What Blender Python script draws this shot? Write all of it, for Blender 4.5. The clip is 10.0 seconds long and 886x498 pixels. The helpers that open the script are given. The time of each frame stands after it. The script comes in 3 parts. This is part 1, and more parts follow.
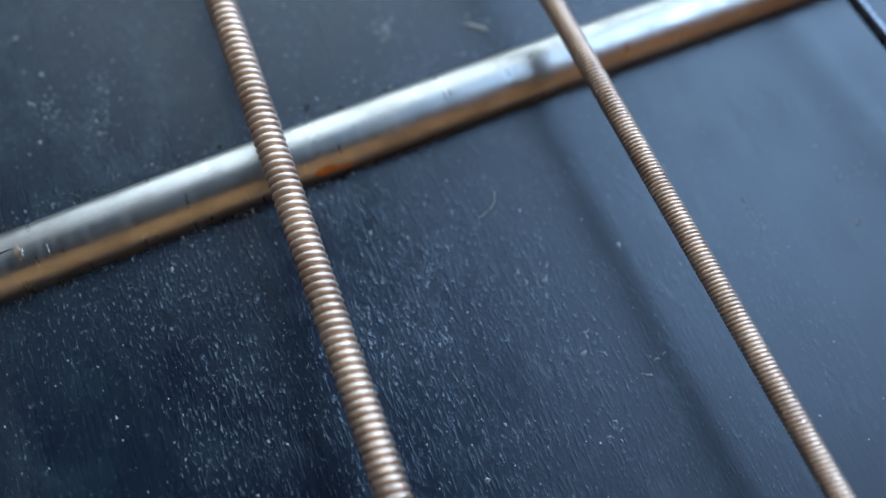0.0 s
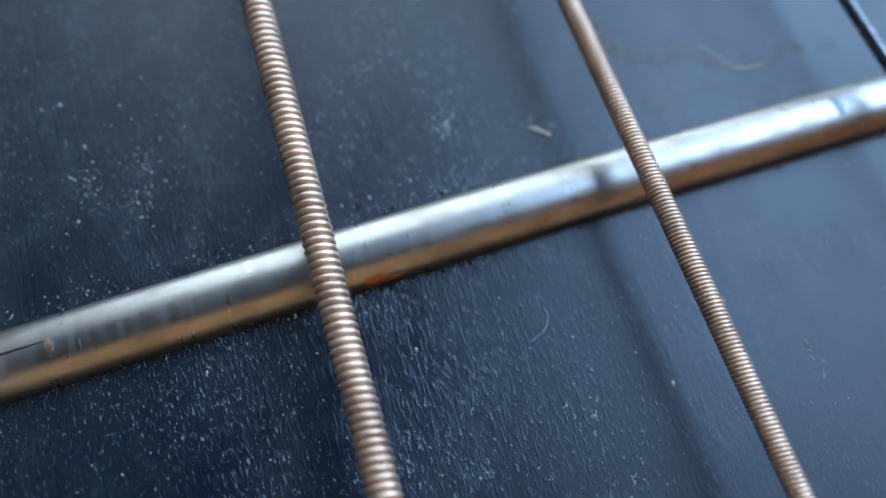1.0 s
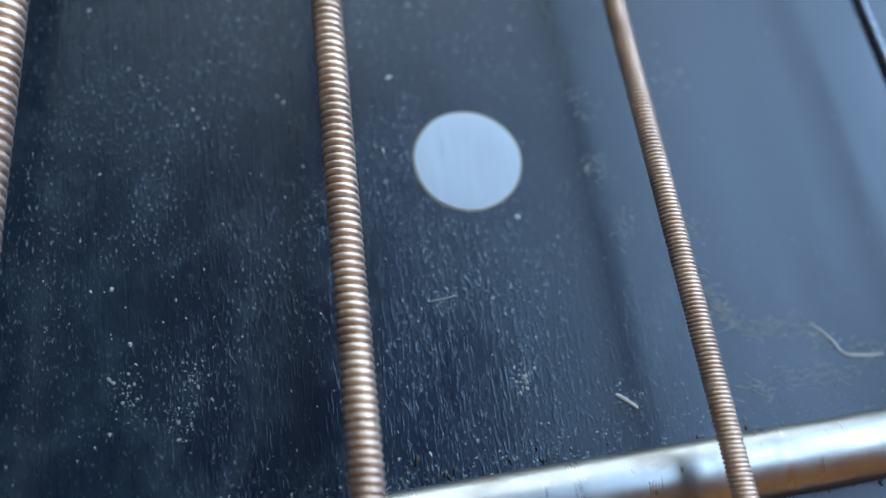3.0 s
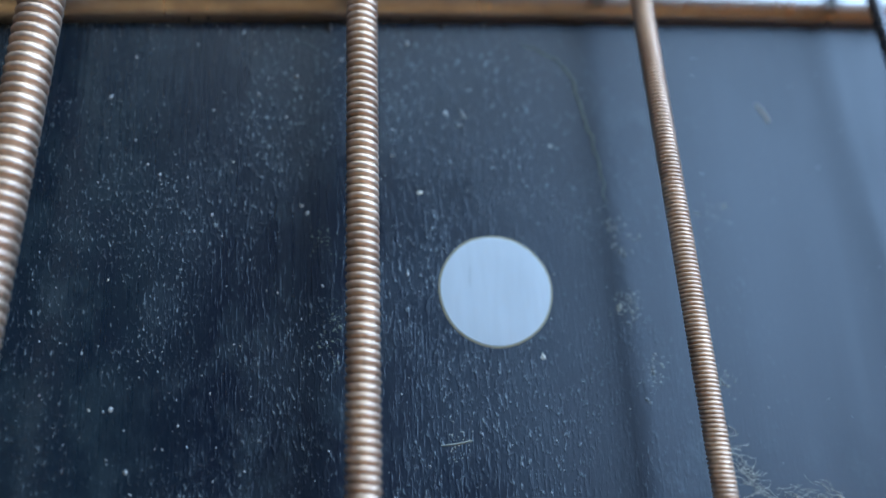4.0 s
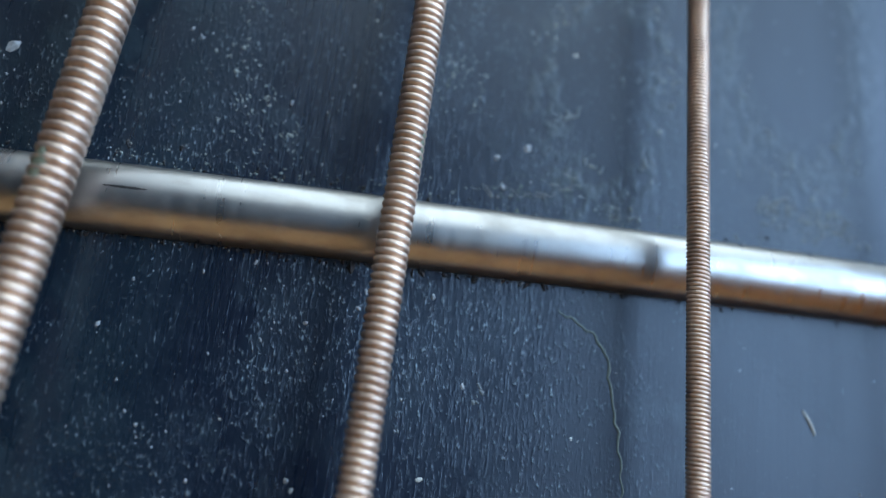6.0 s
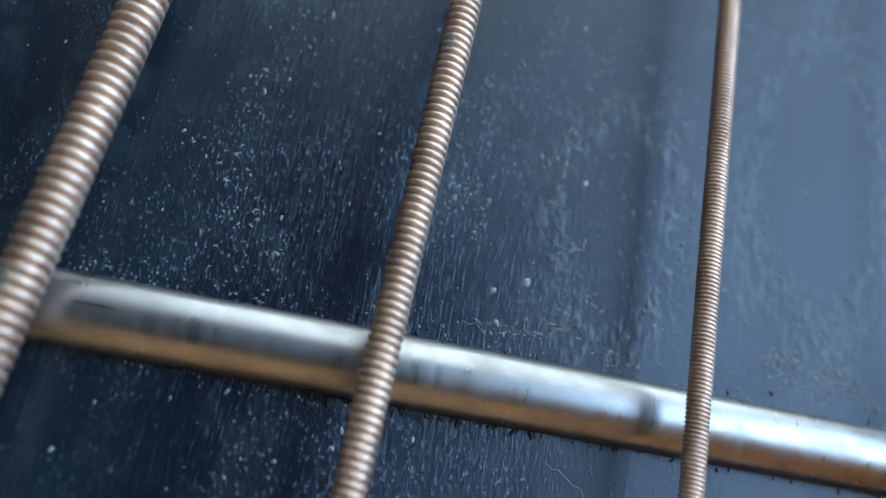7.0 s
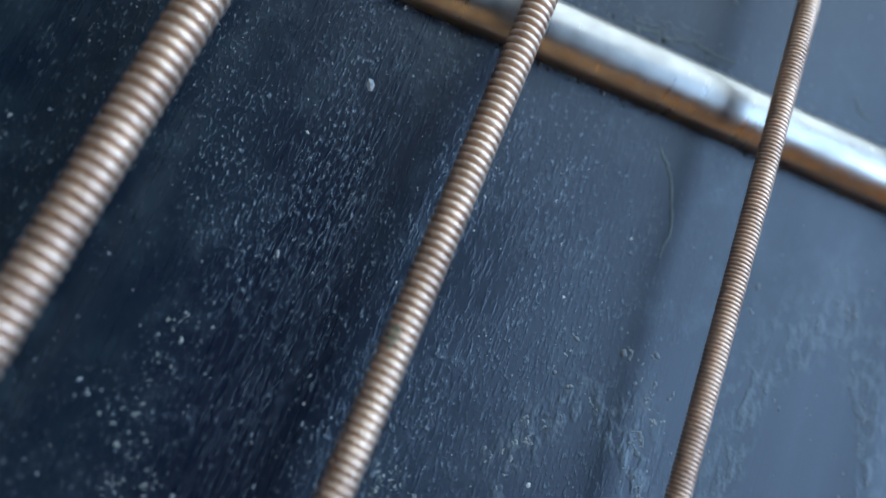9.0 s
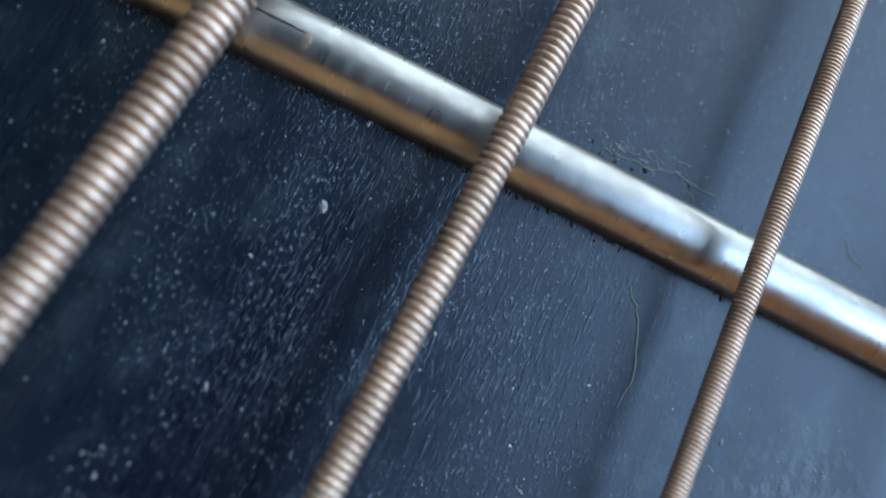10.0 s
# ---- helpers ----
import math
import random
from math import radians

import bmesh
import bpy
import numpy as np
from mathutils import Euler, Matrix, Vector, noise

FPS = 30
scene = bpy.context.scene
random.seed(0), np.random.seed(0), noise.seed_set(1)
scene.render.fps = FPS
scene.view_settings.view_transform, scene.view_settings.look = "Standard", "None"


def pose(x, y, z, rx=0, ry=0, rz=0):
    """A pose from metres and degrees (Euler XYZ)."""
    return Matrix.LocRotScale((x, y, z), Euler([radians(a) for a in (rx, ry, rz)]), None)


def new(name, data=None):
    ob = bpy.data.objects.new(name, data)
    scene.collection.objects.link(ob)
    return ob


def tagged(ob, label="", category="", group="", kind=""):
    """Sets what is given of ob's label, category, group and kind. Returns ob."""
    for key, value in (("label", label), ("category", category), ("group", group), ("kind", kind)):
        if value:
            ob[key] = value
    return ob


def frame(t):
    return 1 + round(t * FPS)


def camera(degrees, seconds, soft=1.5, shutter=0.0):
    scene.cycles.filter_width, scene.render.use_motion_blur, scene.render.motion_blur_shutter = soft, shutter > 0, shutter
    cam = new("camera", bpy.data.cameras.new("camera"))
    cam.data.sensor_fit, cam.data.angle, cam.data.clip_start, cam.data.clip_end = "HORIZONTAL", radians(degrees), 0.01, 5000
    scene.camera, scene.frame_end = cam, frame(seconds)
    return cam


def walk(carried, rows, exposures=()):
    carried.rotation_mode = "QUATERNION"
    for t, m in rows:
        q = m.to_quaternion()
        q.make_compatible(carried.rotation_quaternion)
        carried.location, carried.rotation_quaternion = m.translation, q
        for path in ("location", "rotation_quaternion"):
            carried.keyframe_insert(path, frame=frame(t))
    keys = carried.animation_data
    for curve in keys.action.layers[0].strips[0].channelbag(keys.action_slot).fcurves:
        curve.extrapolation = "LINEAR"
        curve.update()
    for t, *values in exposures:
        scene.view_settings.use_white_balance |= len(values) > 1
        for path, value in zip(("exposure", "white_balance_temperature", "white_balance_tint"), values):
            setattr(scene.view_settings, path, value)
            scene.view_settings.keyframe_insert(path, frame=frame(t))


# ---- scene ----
cam = camera(50.0, 10.0, soft=1.6)
MM = 0.001
ROWS = [
    (0.0, -6.220, -24.440, 25.801, 23.75, -2.96, -21.77),
    (0.5, -6.326, -22.247, 25.992, 23.12, -4.12, -19.62),
    (1.0, -6.385, -20.264, 26.000, 22.99, -4.98, -17.28),
    (1.5, -6.401, -18.010, 26.078, 22.25, -5.83, -14.96),
    (2.0, -6.356, -15.993, 26.126, 21.95, -6.52, -12.50),
    (2.5, -6.348, -14.026, 26.057, 21.76, -7.12, -10.08),
    (4.0, -6.782, -7.199, 26.044, 19.49, -9.85, -2.90),
    (4.5, -6.802, -4.995, 25.998, 18.85, -10.34, -0.52),
    (5.0, -6.936, -2.597, 26.010, 17.77, -11.01, 1.85),
    (5.5, -7.033, -0.210, 26.018, 16.74, -11.55, 4.25),
    (7.0, -7.303, 5.653, 25.459, 16.14, -13.41, 11.35),
    (7.5, -7.304, 7.958, 25.267, 15.31, -13.74, 13.88),
    (8.0, -7.388, 10.297, 25.077, 14.34, -14.13, 16.26),
    (8.5, -7.630, 12.868, 24.994, 12.68, -14.60, 18.78),
    (9.0, -7.860, 15.503, 24.866, 10.89, -14.98, 21.39),
    (9.5, -7.654, 17.732, 24.752, 10.21, -14.65, 23.84),
    (10.0, -7.825, 20.355, 24.576, 8.42, -14.69, 26.39),
]
walk(cam, [(t, pose(x * MM, y * MM, z * MM, rx, ry, rz)) for t, x, y, z, rx, ry, rz in ROWS], [(0.0, 0.68), (10.0, 0.58)])
cam.data.dof.use_dof = True
cam.data.dof.focus_distance = 26.2 * MM
cam.data.dof.aperture_fstop = 34.0

# ---- world and light: a plain unseen room added for reflections, large windows, blue daylight ----
world = bpy.data.worlds.new("sky")
scene.world = world
world.use_nodes = True
wn = world.node_tree
sky = wn.nodes.new("ShaderNodeTexSky")
sky.sky_type = 'NISHITA'
sky.sun_disc = False
sky.sun_elevation = radians(35)
sky.sun_rotation = radians(200)
wn.links.new(sky.outputs[0], wn.nodes["Background"].inputs[0])
wn.nodes["Background"].inputs[1].default_value = 0.12


def area_lamp(name, m, sx, sy, watts, colour):
    data = bpy.data.lights.new(name, 'AREA')
    data.shape, data.size, data.size_y, data.energy, data.color = 'RECTANGLE', sx, sy, watts, colour
    ob = new(name, data)
    ob.matrix_world = m
    return ob


# room: the board's top is z = 0; a tall window to the east, a lower one to the north
RX0, RX1, RY0, RY1, RZ0, RZ1 = -1.5, 0.75, -0.95, 0.95, -0.78, 1.95
EY0, EY1, EZ0, EZ1 = 0.03, 0.92, 0.25, 1.88
WX0, WX1, WZ0, WZ1 = -0.22, 0.66, 0.02, 1.50
area_lamp("east_window_daylight", pose(RX1 + 0.10, (EY0 + EY1) / 2, (EZ0 + EZ1) / 2, 90, 0, 90), EY1 - EY0, EZ1 - EZ0, 25.6, (0.43, 0.66, 1.0))
area_lamp("north_window_daylight", pose((WX0 + WX1) / 2, RY1 + 0.10, (WZ0 + WZ1) / 2, -90, 0, 0), WX1 - WX0, WZ1 - WZ0, 8.2, (0.74, 0.89, 0.98))


# ---- materials ----
class Mat:
    """A small wrapper for building a procedural material in object space."""

    def __init__(self, name, base, rough=0.5, metal=0.0, spec=0.5):
        self.m = bpy.data.materials.new(name)
        self.m.use_nodes = True
        self.t = self.m.node_tree
        self.b = self.t.nodes["Principled BSDF"]
        self.b.inputs["Base Color"].default_value = (*base, 1)
        self.b.inputs["Roughness"].default_value = rough
        self.b.inputs["Metallic"].default_value = metal
        self.b.inputs["Specular IOR Level"].default_value = spec
        self.co = self.t.nodes.new("ShaderNodeTexCoord").outputs["Object"]

    def node(self, kind, **values):
        n = self.t.nodes.new(kind)
        for k, v in values.items():
            n.inputs[k.replace("_", " ")].default_value = v
        return n

    def link(self, a, b):
        self.t.links.new(a, b)

    def scaled(self, sx, sy, sz):
        n = self.node("ShaderNodeMapping", Scale=(sx, sy, sz))
        self.link(self.co, n.inputs["Vector"])
        return n.outputs[0]

    def noise(self, vec, scale=1.0, detail=4.0, rough=0.55):
        n = self.node("ShaderNodeTexNoise", Scale=scale, Detail=detail, Roughness=rough)
        self.link(vec, n.inputs["Vector"])
        return n.outputs["Fac"]

    def span(self, fac, a, b, lo=0.0, hi=1.0):
        n = self.node("ShaderNodeMapRange", From_Min=a, From_Max=b, To_Min=lo, To_Max=hi)
        self.link(fac, n.inputs["Value"])
        return n.outputs[0]

    def math(self, op, a, b):
        n = self.t.nodes.new("ShaderNodeMath")
        n.operation = op
        for i, v in enumerate((a, b)):
            if isinstance(v, (int, float)):
                n.inputs[i].default_value = v
            else:
                self.link(v, n.inputs[i])
        return n.outputs[0]

    def mix(self, fac, a, b):
        n = self.t.nodes.new("ShaderNodeMix")
        n.data_type = 'RGBA'
        if isinstance(fac, (int, float)):
            n.inputs[0].default_value = fac
        else:
            self.link(fac, n.inputs[0])
        for i, v in ((6, a), (7, b)):
            if isinstance(v, tuple):
                n.inputs[i].default_value = (*v, 1)
            else:
                self.link(v, n.inputs[i])
        return n.outputs[2]

    def bump(self, height, strength, distance, after=None):
        n = self.node("ShaderNodeBump", Strength=strength, Distance=distance)
        self.link(height, n.inputs["Height"])
        if after is not None:
            self.link(after, n.inputs["Normal"])
        self.link(n.outputs[0], self.b.inputs["Normal"])
        return n.outputs[0]

    def set(self, name, out):
        self.link(out, self.b.inputs[name])


def board_material():
    m = Mat("worn_black_fretboard", (0.004, 0.008, 0.016), 0.36, 0.0, 0.62)
    m.b.inputs["Specular Tint"].default_value = (0.82, 0.92, 1.0, 1)
    axes = m.t.nodes.new("ShaderNodeSeparateXYZ")
    m.link(m.co, axes.inputs[0])
    grain = m.noise(m.scaled(11000, 170, 100), 1.0, 3.0, 0.6)
    pits = m.noise(m.scaled(12000, 5200, 3000), 1.0, 2.5, 0.55)
    lines = m.noise(m.scaled(15000, 2100, 3000), 1.0, 2.0, 0.5)
    patch = m.noise(m.scaled(330, 210, 200), 1.0, 5.0, 0.62)
    broad = m.noise(m.scaled(110, 50, 60), 1.0, 3.0, 0.55)
    cloud = m.noise(m.scaled(760, 560, 500), 1.0, 4.0, 0.6)
    smear = m.noise(m.scaled(3000, 2000, 500), 1.0, 2.5, 0.5)
    # finger-worn ovals stay clean and smooth; the skin rubbed off them lies round their rims
    clean, rim = None, None
    for cx, cy, rx, ry in ((2.25, 16.5, 1.4, 2.7), (8.8, 19.9, 1.8, 4.0), (1.2, 6.2, 1.9, 2.7), (8.5, 1.2, 4.0, 5.0), (-6.6, 19.6, 1.6, 6.0), (2.6, -3.0, 1.3, 4.0)):
        n = m.node("ShaderNodeMapping", Location=(-cx / rx, -cy / ry, 0), Scale=(1000 / rx, 1000 / ry, 0))
        m.link(m.co, n.inputs["Vector"])
        d = m.t.nodes.new("ShaderNodeVectorMath")
        d.operation = 'LENGTH'
        m.link(n.outputs[0], d.inputs[0])
        far = m.math('ADD', d.outputs["Value"], m.span(patch, 0.2, 0.8, -0.35, 0.35))
        inner = m.span(far, 0.9, 1.15)
        clean = inner if clean is None else m.math('MULTIPLY', clean, inner)
        if cy > 16 and cx > 0:
            edge = m.math('MULTIPLY', inner, m.span(far, 2.1, 1.3))
            rim = edge if rim is None else m.math('MAXIMUM', rim, edge)
    rim = m.math('MULTIPLY', rim, clean)
    # the bass side is scuffed by fine scratches, the treble side rubbed smooth
    scuffed = m.span(m.math('ADD', axes.outputs[0], m.span(broad, 0.2, 0.8, -0.004, 0.004)), 0.0085, -0.0065)
    # a grey film of old dirt lies under the thickest string
    dusty = m.span(m.math('ADD', axes.outputs[0], m.span(cloud, 0.3, 0.7, -0.0012, 0.0012)), -0.0085, -0.0105)
    dirty = m.math('MULTIPLY', m.span(patch, 0.40, 0.58, 0.15, 1.0), m.span(scuffed, 0, 1, 0.10, 1.0))
    ridges = m.math('MULTIPLY', m.span(pits, 0.54, 0.74), dirty)
    # pale ridge tops: dust texture and small glints put into the base colour
    glint_speck = m.math('MULTIPLY', m.span(pits, 0.62, 0.73), dirty)
    haze = m.math('MULTIPLY', m.math('MULTIPLY', m.span(cloud, 0.50, 0.70), m.span(broad, 0.36, 0.58)), clean)
    film = m.math('MULTIPLY', m.span(patch, 0.42, 0.70), clean)
    skin = m.math('MULTIPLY', rim, m.span(smear, 0.42, 0.66))
    base = m.mix(skin, m.mix(film, (0.0012, 0.0048, 0.0150), (0.005, 0.0125, 0.025)), (0.044, 0.058, 0.062))
    base = m.mix(m.math('MULTIPLY', dusty, m.span(cloud, 0.35, 0.65, 0.25, 0.8)), base, (0.009, 0.020, 0.027))
    m.set("Base Color", m.mix(glint_speck, m.mix(m.math('MULTIPLY', haze, 0.6), base, (0.032, 0.050, 0.062)), (0.15, 0.19, 0.205)))
    m.set("Roughness", m.math('ADD', m.math('ADD', m.span(broad, 0.3, 0.7, 0.25, 0.31), m.span(scuffed, 0, 1, 0.20, 0.0)), m.math('ADD', m.math('MULTIPLY', film, 0.06), m.span(grain, 0.3, 0.7, -0.03, 0.03))))
    # specular raised towards the treble to keep the sheen bright there
    m.set("Specular IOR Level", m.span(scuffed, 0, 1, 0.80, 0.60))
    n1 = m.bump(grain, 0.16, 0.00002)
    n2 = m.bump(m.math('MULTIPLY', m.span(lines, 0.54, 0.74), m.math('MULTIPLY', m.span(scuffed, 0, 1, 0.1, 1.0), m.span(dusty, 0, 1, 1.0, 0.25))), 0.30, 0.000025, n1)
    n3 = m.bump(ridges, 0.36, 0.00004, n2)
    m.bump(m.math('MULTIPLY', m.span(smear, 0.46, 0.72), m.math('MAXIMUM', m.math('MULTIPLY', m.span(cloud, 0.46, 0.62, 0.0, 0.3), clean), rim)), 0.36, 0.00005, n3)
    return m.m


def fret_material():
    m = Mat("tarnished_nickel_silver", (0.62, 0.62, 0.60), 0.24, 1.0)
    scratch = m.noise(m.scaled(350, 6500, 2000), 1.0, 3.0, 0.6)
    cross = m.noise(m.scaled(3800, 300, 300), 1.0, 3.0, 0.6)
    tarnish = m.noise(m.scaled(600, 1100, 900), 1.0, 5.0, 0.6)
    dull = m.span(tarnish, 0.45, 0.75)
    m.set("Base Color", m.mix(dull, (0.39, 0.385, 0.37), (0.27, 0.25, 0.22)))
    m.set("Roughness", m.math('ADD', m.span(cross, 0.3, 0.7, 0.25, 0.37), m.math('MULTIPLY', dull, 0.12)))
    n1 = m.bump(scratch, 0.12, 0.00002)
    m.bump(cross, 0.12, 0.00002, n1)
    return m.m


def bronze_material():
    m = Mat("phosphor_bronze_winding", (0.52, 0.37, 0.27), 0.3, 1.0)
    tar = m.noise(m.scaled(1500, 500, 1500), 1.0, 4.0, 0.6)
    spot = m.noise(m.scaled(3500, 2500, 3500), 1.0, 3.0, 0.6)
    m.set("Base Color", m.mix(m.span(tar, 0.4, 0.7), (0.79, 0.63, 0.505), (0.49, 0.365, 0.29)))
    m.set("Roughness", m.span(spot, 0.3, 0.7, 0.45, 0.58))
    m.bump(spot, 0.15, 0.00001)
    return m.m


def plain(name, base, rough, metal=0.0, scale=900.0, vary=0.25, bump=0.2, depth=0.00002, stretch=(1, 1, 1)):
    m = Mat(name, base, rough, metal)
    n = m.noise(m.scaled(*(scale * s for s in stretch)), 1.0, 5.0, 0.6)
    dark = tuple(c * (1 - vary) for c in base)
    light = tuple(min(1.0, c * (1 + vary)) for c in base)
    m.set("Base Color", m.mix(n, dark, light))
    m.set("Roughness", m.span(n, 0.2, 0.8, rough * 0.85, min(1.0, rough * 1.15)))
    if bump:
        m.bump(n, bump, depth)
    return m.m


BOARD, FRET, BRONZE = board_material(), fret_material(), bronze_material()
STEEL = plain("plain_steel", (0.16, 0.165, 0.18), 0.28, 1.0, 2500, 0.3, 0.1, 0.00001)
PEARL = plain("white_inlay_plastic", (0.45, 0.55, 0.625), 0.3, 0.0, 900, 0.10, 0.15, 0.00001, (4, 0.5, 1))
GLUE = plain("yellowed_glue", (0.26, 0.26, 0.18), 0.5, 0.0, 2500, 0.3)
MAHOGANY = plain("stained_neck_wood", (0.16, 0.07, 0.035), 0.4, 0.0, 120, 0.35, 0.2, 0.0002, (4, 0.4, 4))
DUST = plain("pale_dust", (0.30, 0.335, 0.35), 0.75, 0.0, 6000, 0.4, 0.0)
CRUMB = plain("dark_grime", (0.014, 0.013, 0.013), 0.6, 0.0, 4000, 0.5, 0.3)
GREEN = plain("greenish_residue", (0.10, 0.13, 0.105), 0.6, 0.0, 5000, 0.4, 0.5, 0.00003)
GREEN2 = plain("grey_green_dirt", (0.21, 0.24, 0.22), 0.65, 0.0, 5000, 0.4, 0.5, 0.00003)
COPPER = plain("coppery_metal", (0.46, 0.34, 0.26), 0.4, 1.0, 4000, 0.3, 0.3, 0.00001)
BRIGHT = plain("fresh_scratch", (0.75, 0.76, 0.76), 0.3, 1.0, 4000, 0.2, 0.2, 0.00001)
NICK = plain("dull_nick", (0.22, 0.24, 0.25), 0.5, 1.0, 4000, 0.3, 0.4, 0.00001)
RESIDUE = plain("dried_residue", (0.105, 0.130, 0.138), 0.5, 0.0, 4000, 0.3, 0.5, 0.00003)
VERDIGRIS = plain("green_tarnish", (0.17, 0.18, 0.12), 0.6, 0.0, 6000, 0.4, 0.4, 0.00002)
LINT = plain("grey_lint", (0.46, 0.48, 0.44), 0.8, 0.0, 5000, 0.3, 0.0)
RUST = plain("orange_rust", (0.42, 0.13, 0.02), 0.75, 0.0, 5000, 0.5, 0.5, 0.00004)
# unseen dim walls, kept dark so the board's bass side mirrors little
DIMWALL = plain("dim_reflection_wall", (0.09, 0.105, 0.12), 0.8, 0.0, 30, 0.06, 0.1, 0.001)
# added ochre walls give the fret fronts their orange reflection
WARM_BOUNCE = plain("ochre_reflector_wall", (0.93, 0.47, 0.18), 0.7, 0.0, 25, 0.1, 0.1, 0.001)
# unseen north walls, pale to brighten the far board's reflection
PALEWALL = plain("pale_reflection_wall", (0.70, 0.71, 0.70), 0.8, 0.0, 30, 0.06, 0.1, 0.001)
# unseen ceiling, near black to darken what the board and frets mirror
CEIL = plain("dark_reflection_ceiling", (0.05, 0.06, 0.07), 0.85, 0.0, 30, 0.05, 0.1, 0.001)
FLOORING = plain("brown_floor", (0.24, 0.13, 0.06), 0.5, 0.0, 12, 0.25, 0.1, 0.001, (1, 6, 1))
TABLETOP = plain("oiled_table_wood", (0.30, 0.17, 0.08), 0.45, 0.0, 20, 0.25, 0.1, 0.0005, (1, 7, 1))


# ---- mesh helpers ----
def mesh_object(name, verts, faces, material, parent=None, label="", smooth=True):
    data = bpy.data.meshes.new(name)
    data.from_pydata([tuple(v) for v in verts], [], [tuple(f) for f in faces])
    data.materials.append(material)
    if smooth:
        data.polygons.foreach_set("use_smooth", [True] * len(data.polygons))
    data.update()
    ob = new(name, data)
    ob.parent = parent
    if label:
        tagged(ob, label)
    return ob


def part(name, bm, material, parent=None, label="", smooth=True):
    data = bpy.data.meshes.new(name)
    bmesh.ops.recalc_face_normals(bm, faces=bm.faces[:])
    bm.to_mesh(data)
    bm.free()
    data.materials.append(material)
    data.polygons.foreach_set("use_smooth", [smooth] * len(data.polygons))
    ob = new(name, data)
    ob.parent = parent
    if label:
        tagged(ob, label)
    return ob


def box_bm(x0, x1, y0, y1, z0, z1, bevel=0.0):
    bm = bmesh.new()
    bmesh.ops.create_cube(bm, size=1)
    for v in bm.verts:
        v.co = Vector(((x0 + x1) / 2 + v.co.x * (x1 - x0), (y0 + y1) / 2 + v.co.y * (y1 - y0), (z0 + z1) / 2 + v.co.z * (z1 - z0)))
    if bevel:
        bmesh.ops.bevel(bm, geom=bm.edges[:], offset=bevel, segments=2, affect='EDGES')
    return bm


def grid_faces(rows, cols, wrap=False):
    out = []
    for i in range(rows - 1):
        for j in range(cols if wrap else cols - 1):
            k = (j + 1) % cols
            out.append((i * cols + j, i * cols + k, (i + 1) * cols + k, (i + 1) * cols + j))
    return out


# ---- room: unseen shell, added to be mirrored in frets and board ----
def wall(name, x0, x1, y0, y1, z0, z1, material):
    return tagged(part(name, box_bm(x0, x1, y0, y1, z0, z1), material, smooth=False), "unseen added wall, coloured for the fret and board reflections", "wall", kind="structure")


tagged(part("floor", box_bm(RX0 - 0.1, RX1 + 0.2, RY0 - 0.1, RY1 + 0.2, RZ0 - 0.1, RZ0), FLOORING, smooth=False), "plain brown wooden floor of the room", "floor", kind="structure")
tagged(part("ceiling", box_bm(RX0 - 0.1, RX1 + 0.2, RY0 - 0.1, RY1 + 0.2, RZ1, RZ1 + 0.1), CEIL, smooth=False), "unseen added ceiling, kept dark for the board's reflection", "ceiling", kind="structure")
wall("wall_west", RX0 - 0.1, RX0, RY0, RY1, RZ0, RZ1, DIMWALL)
wall("wall_east_left", RX1, RX1 + 0.15, EY1, RY1, RZ0, RZ1, DIMWALL)
# ochre here only to carry the orange reflection on to the treble side
wall("wall_east_right", RX1, RX1 + 0.15, RY0, EY0, RZ0, RZ1, WARM_BOUNCE)
wall("wall_east_below", RX1, RX1 + 0.15, EY0, EY1, RZ0, EZ0, DIMWALL)
wall("wall_east_above", RX1, RX1 + 0.15, EY0, EY1, EZ1, RZ1, DIMWALL)
wall("wall_south", RX0 - 0.1, RX1 + 0.15, RY0 - 0.1, RY0, RZ0, RZ1, WARM_BOUNCE)
wall("wall_north_left", RX0 - 0.1, WX0, RY1, RY1 + 0.15, RZ0, RZ1, PALEWALL)
wall("wall_north_right", WX1, RX1 + 0.15, RY1, RY1 + 0.15, RZ0, RZ1, PALEWALL)
wall("wall_north_below", WX0, WX1, RY1, RY1 + 0.15, RZ0, WZ0, PALEWALL)
wall("wall_north_above", WX0, WX1, RY1, RY1 + 0.15, WZ1, RZ1, PALEWALL)

# ---- table under the neck ----
NECK_BOTTOM = -0.0245
table = tagged(new("table"), "plain wooden table under the guitar neck", "table")
part("tabletop", box_bm(-0.45, 0.45, -0.75, 0.45, NECK_BOTTOM - 0.03, NECK_BOTTOM, 0.003), TABLETOP, table)
for lx in (-0.4, 0.4):
    for ly in (-0.7, 0.4):
        part("leg", box_bm(lx - 0.025, lx + 0.025, ly - 0.025, ly + 0.025, RZ0, NECK_BOTTOM - 0.03, 0.003), TABLETOP, table)

# ---- guitar neck: fretboard, frets, dot, strings ----
RADIUS = 400.0
Y0, Y1 = -52.0, 70.0


def crown(x):
    return -x * x / (2 * RADIUS)


neck = tagged(new("guitar_neck"), "acoustic guitar neck with black fretboard and bronze strings", "guitar neck")
neck.location = (0, 0, NECK_BOTTOM)
LIFT = Matrix.Translation((0, 0, -NECK_BOTTOM))


def half_width(y):
    return 25.5 - 0.03 * y


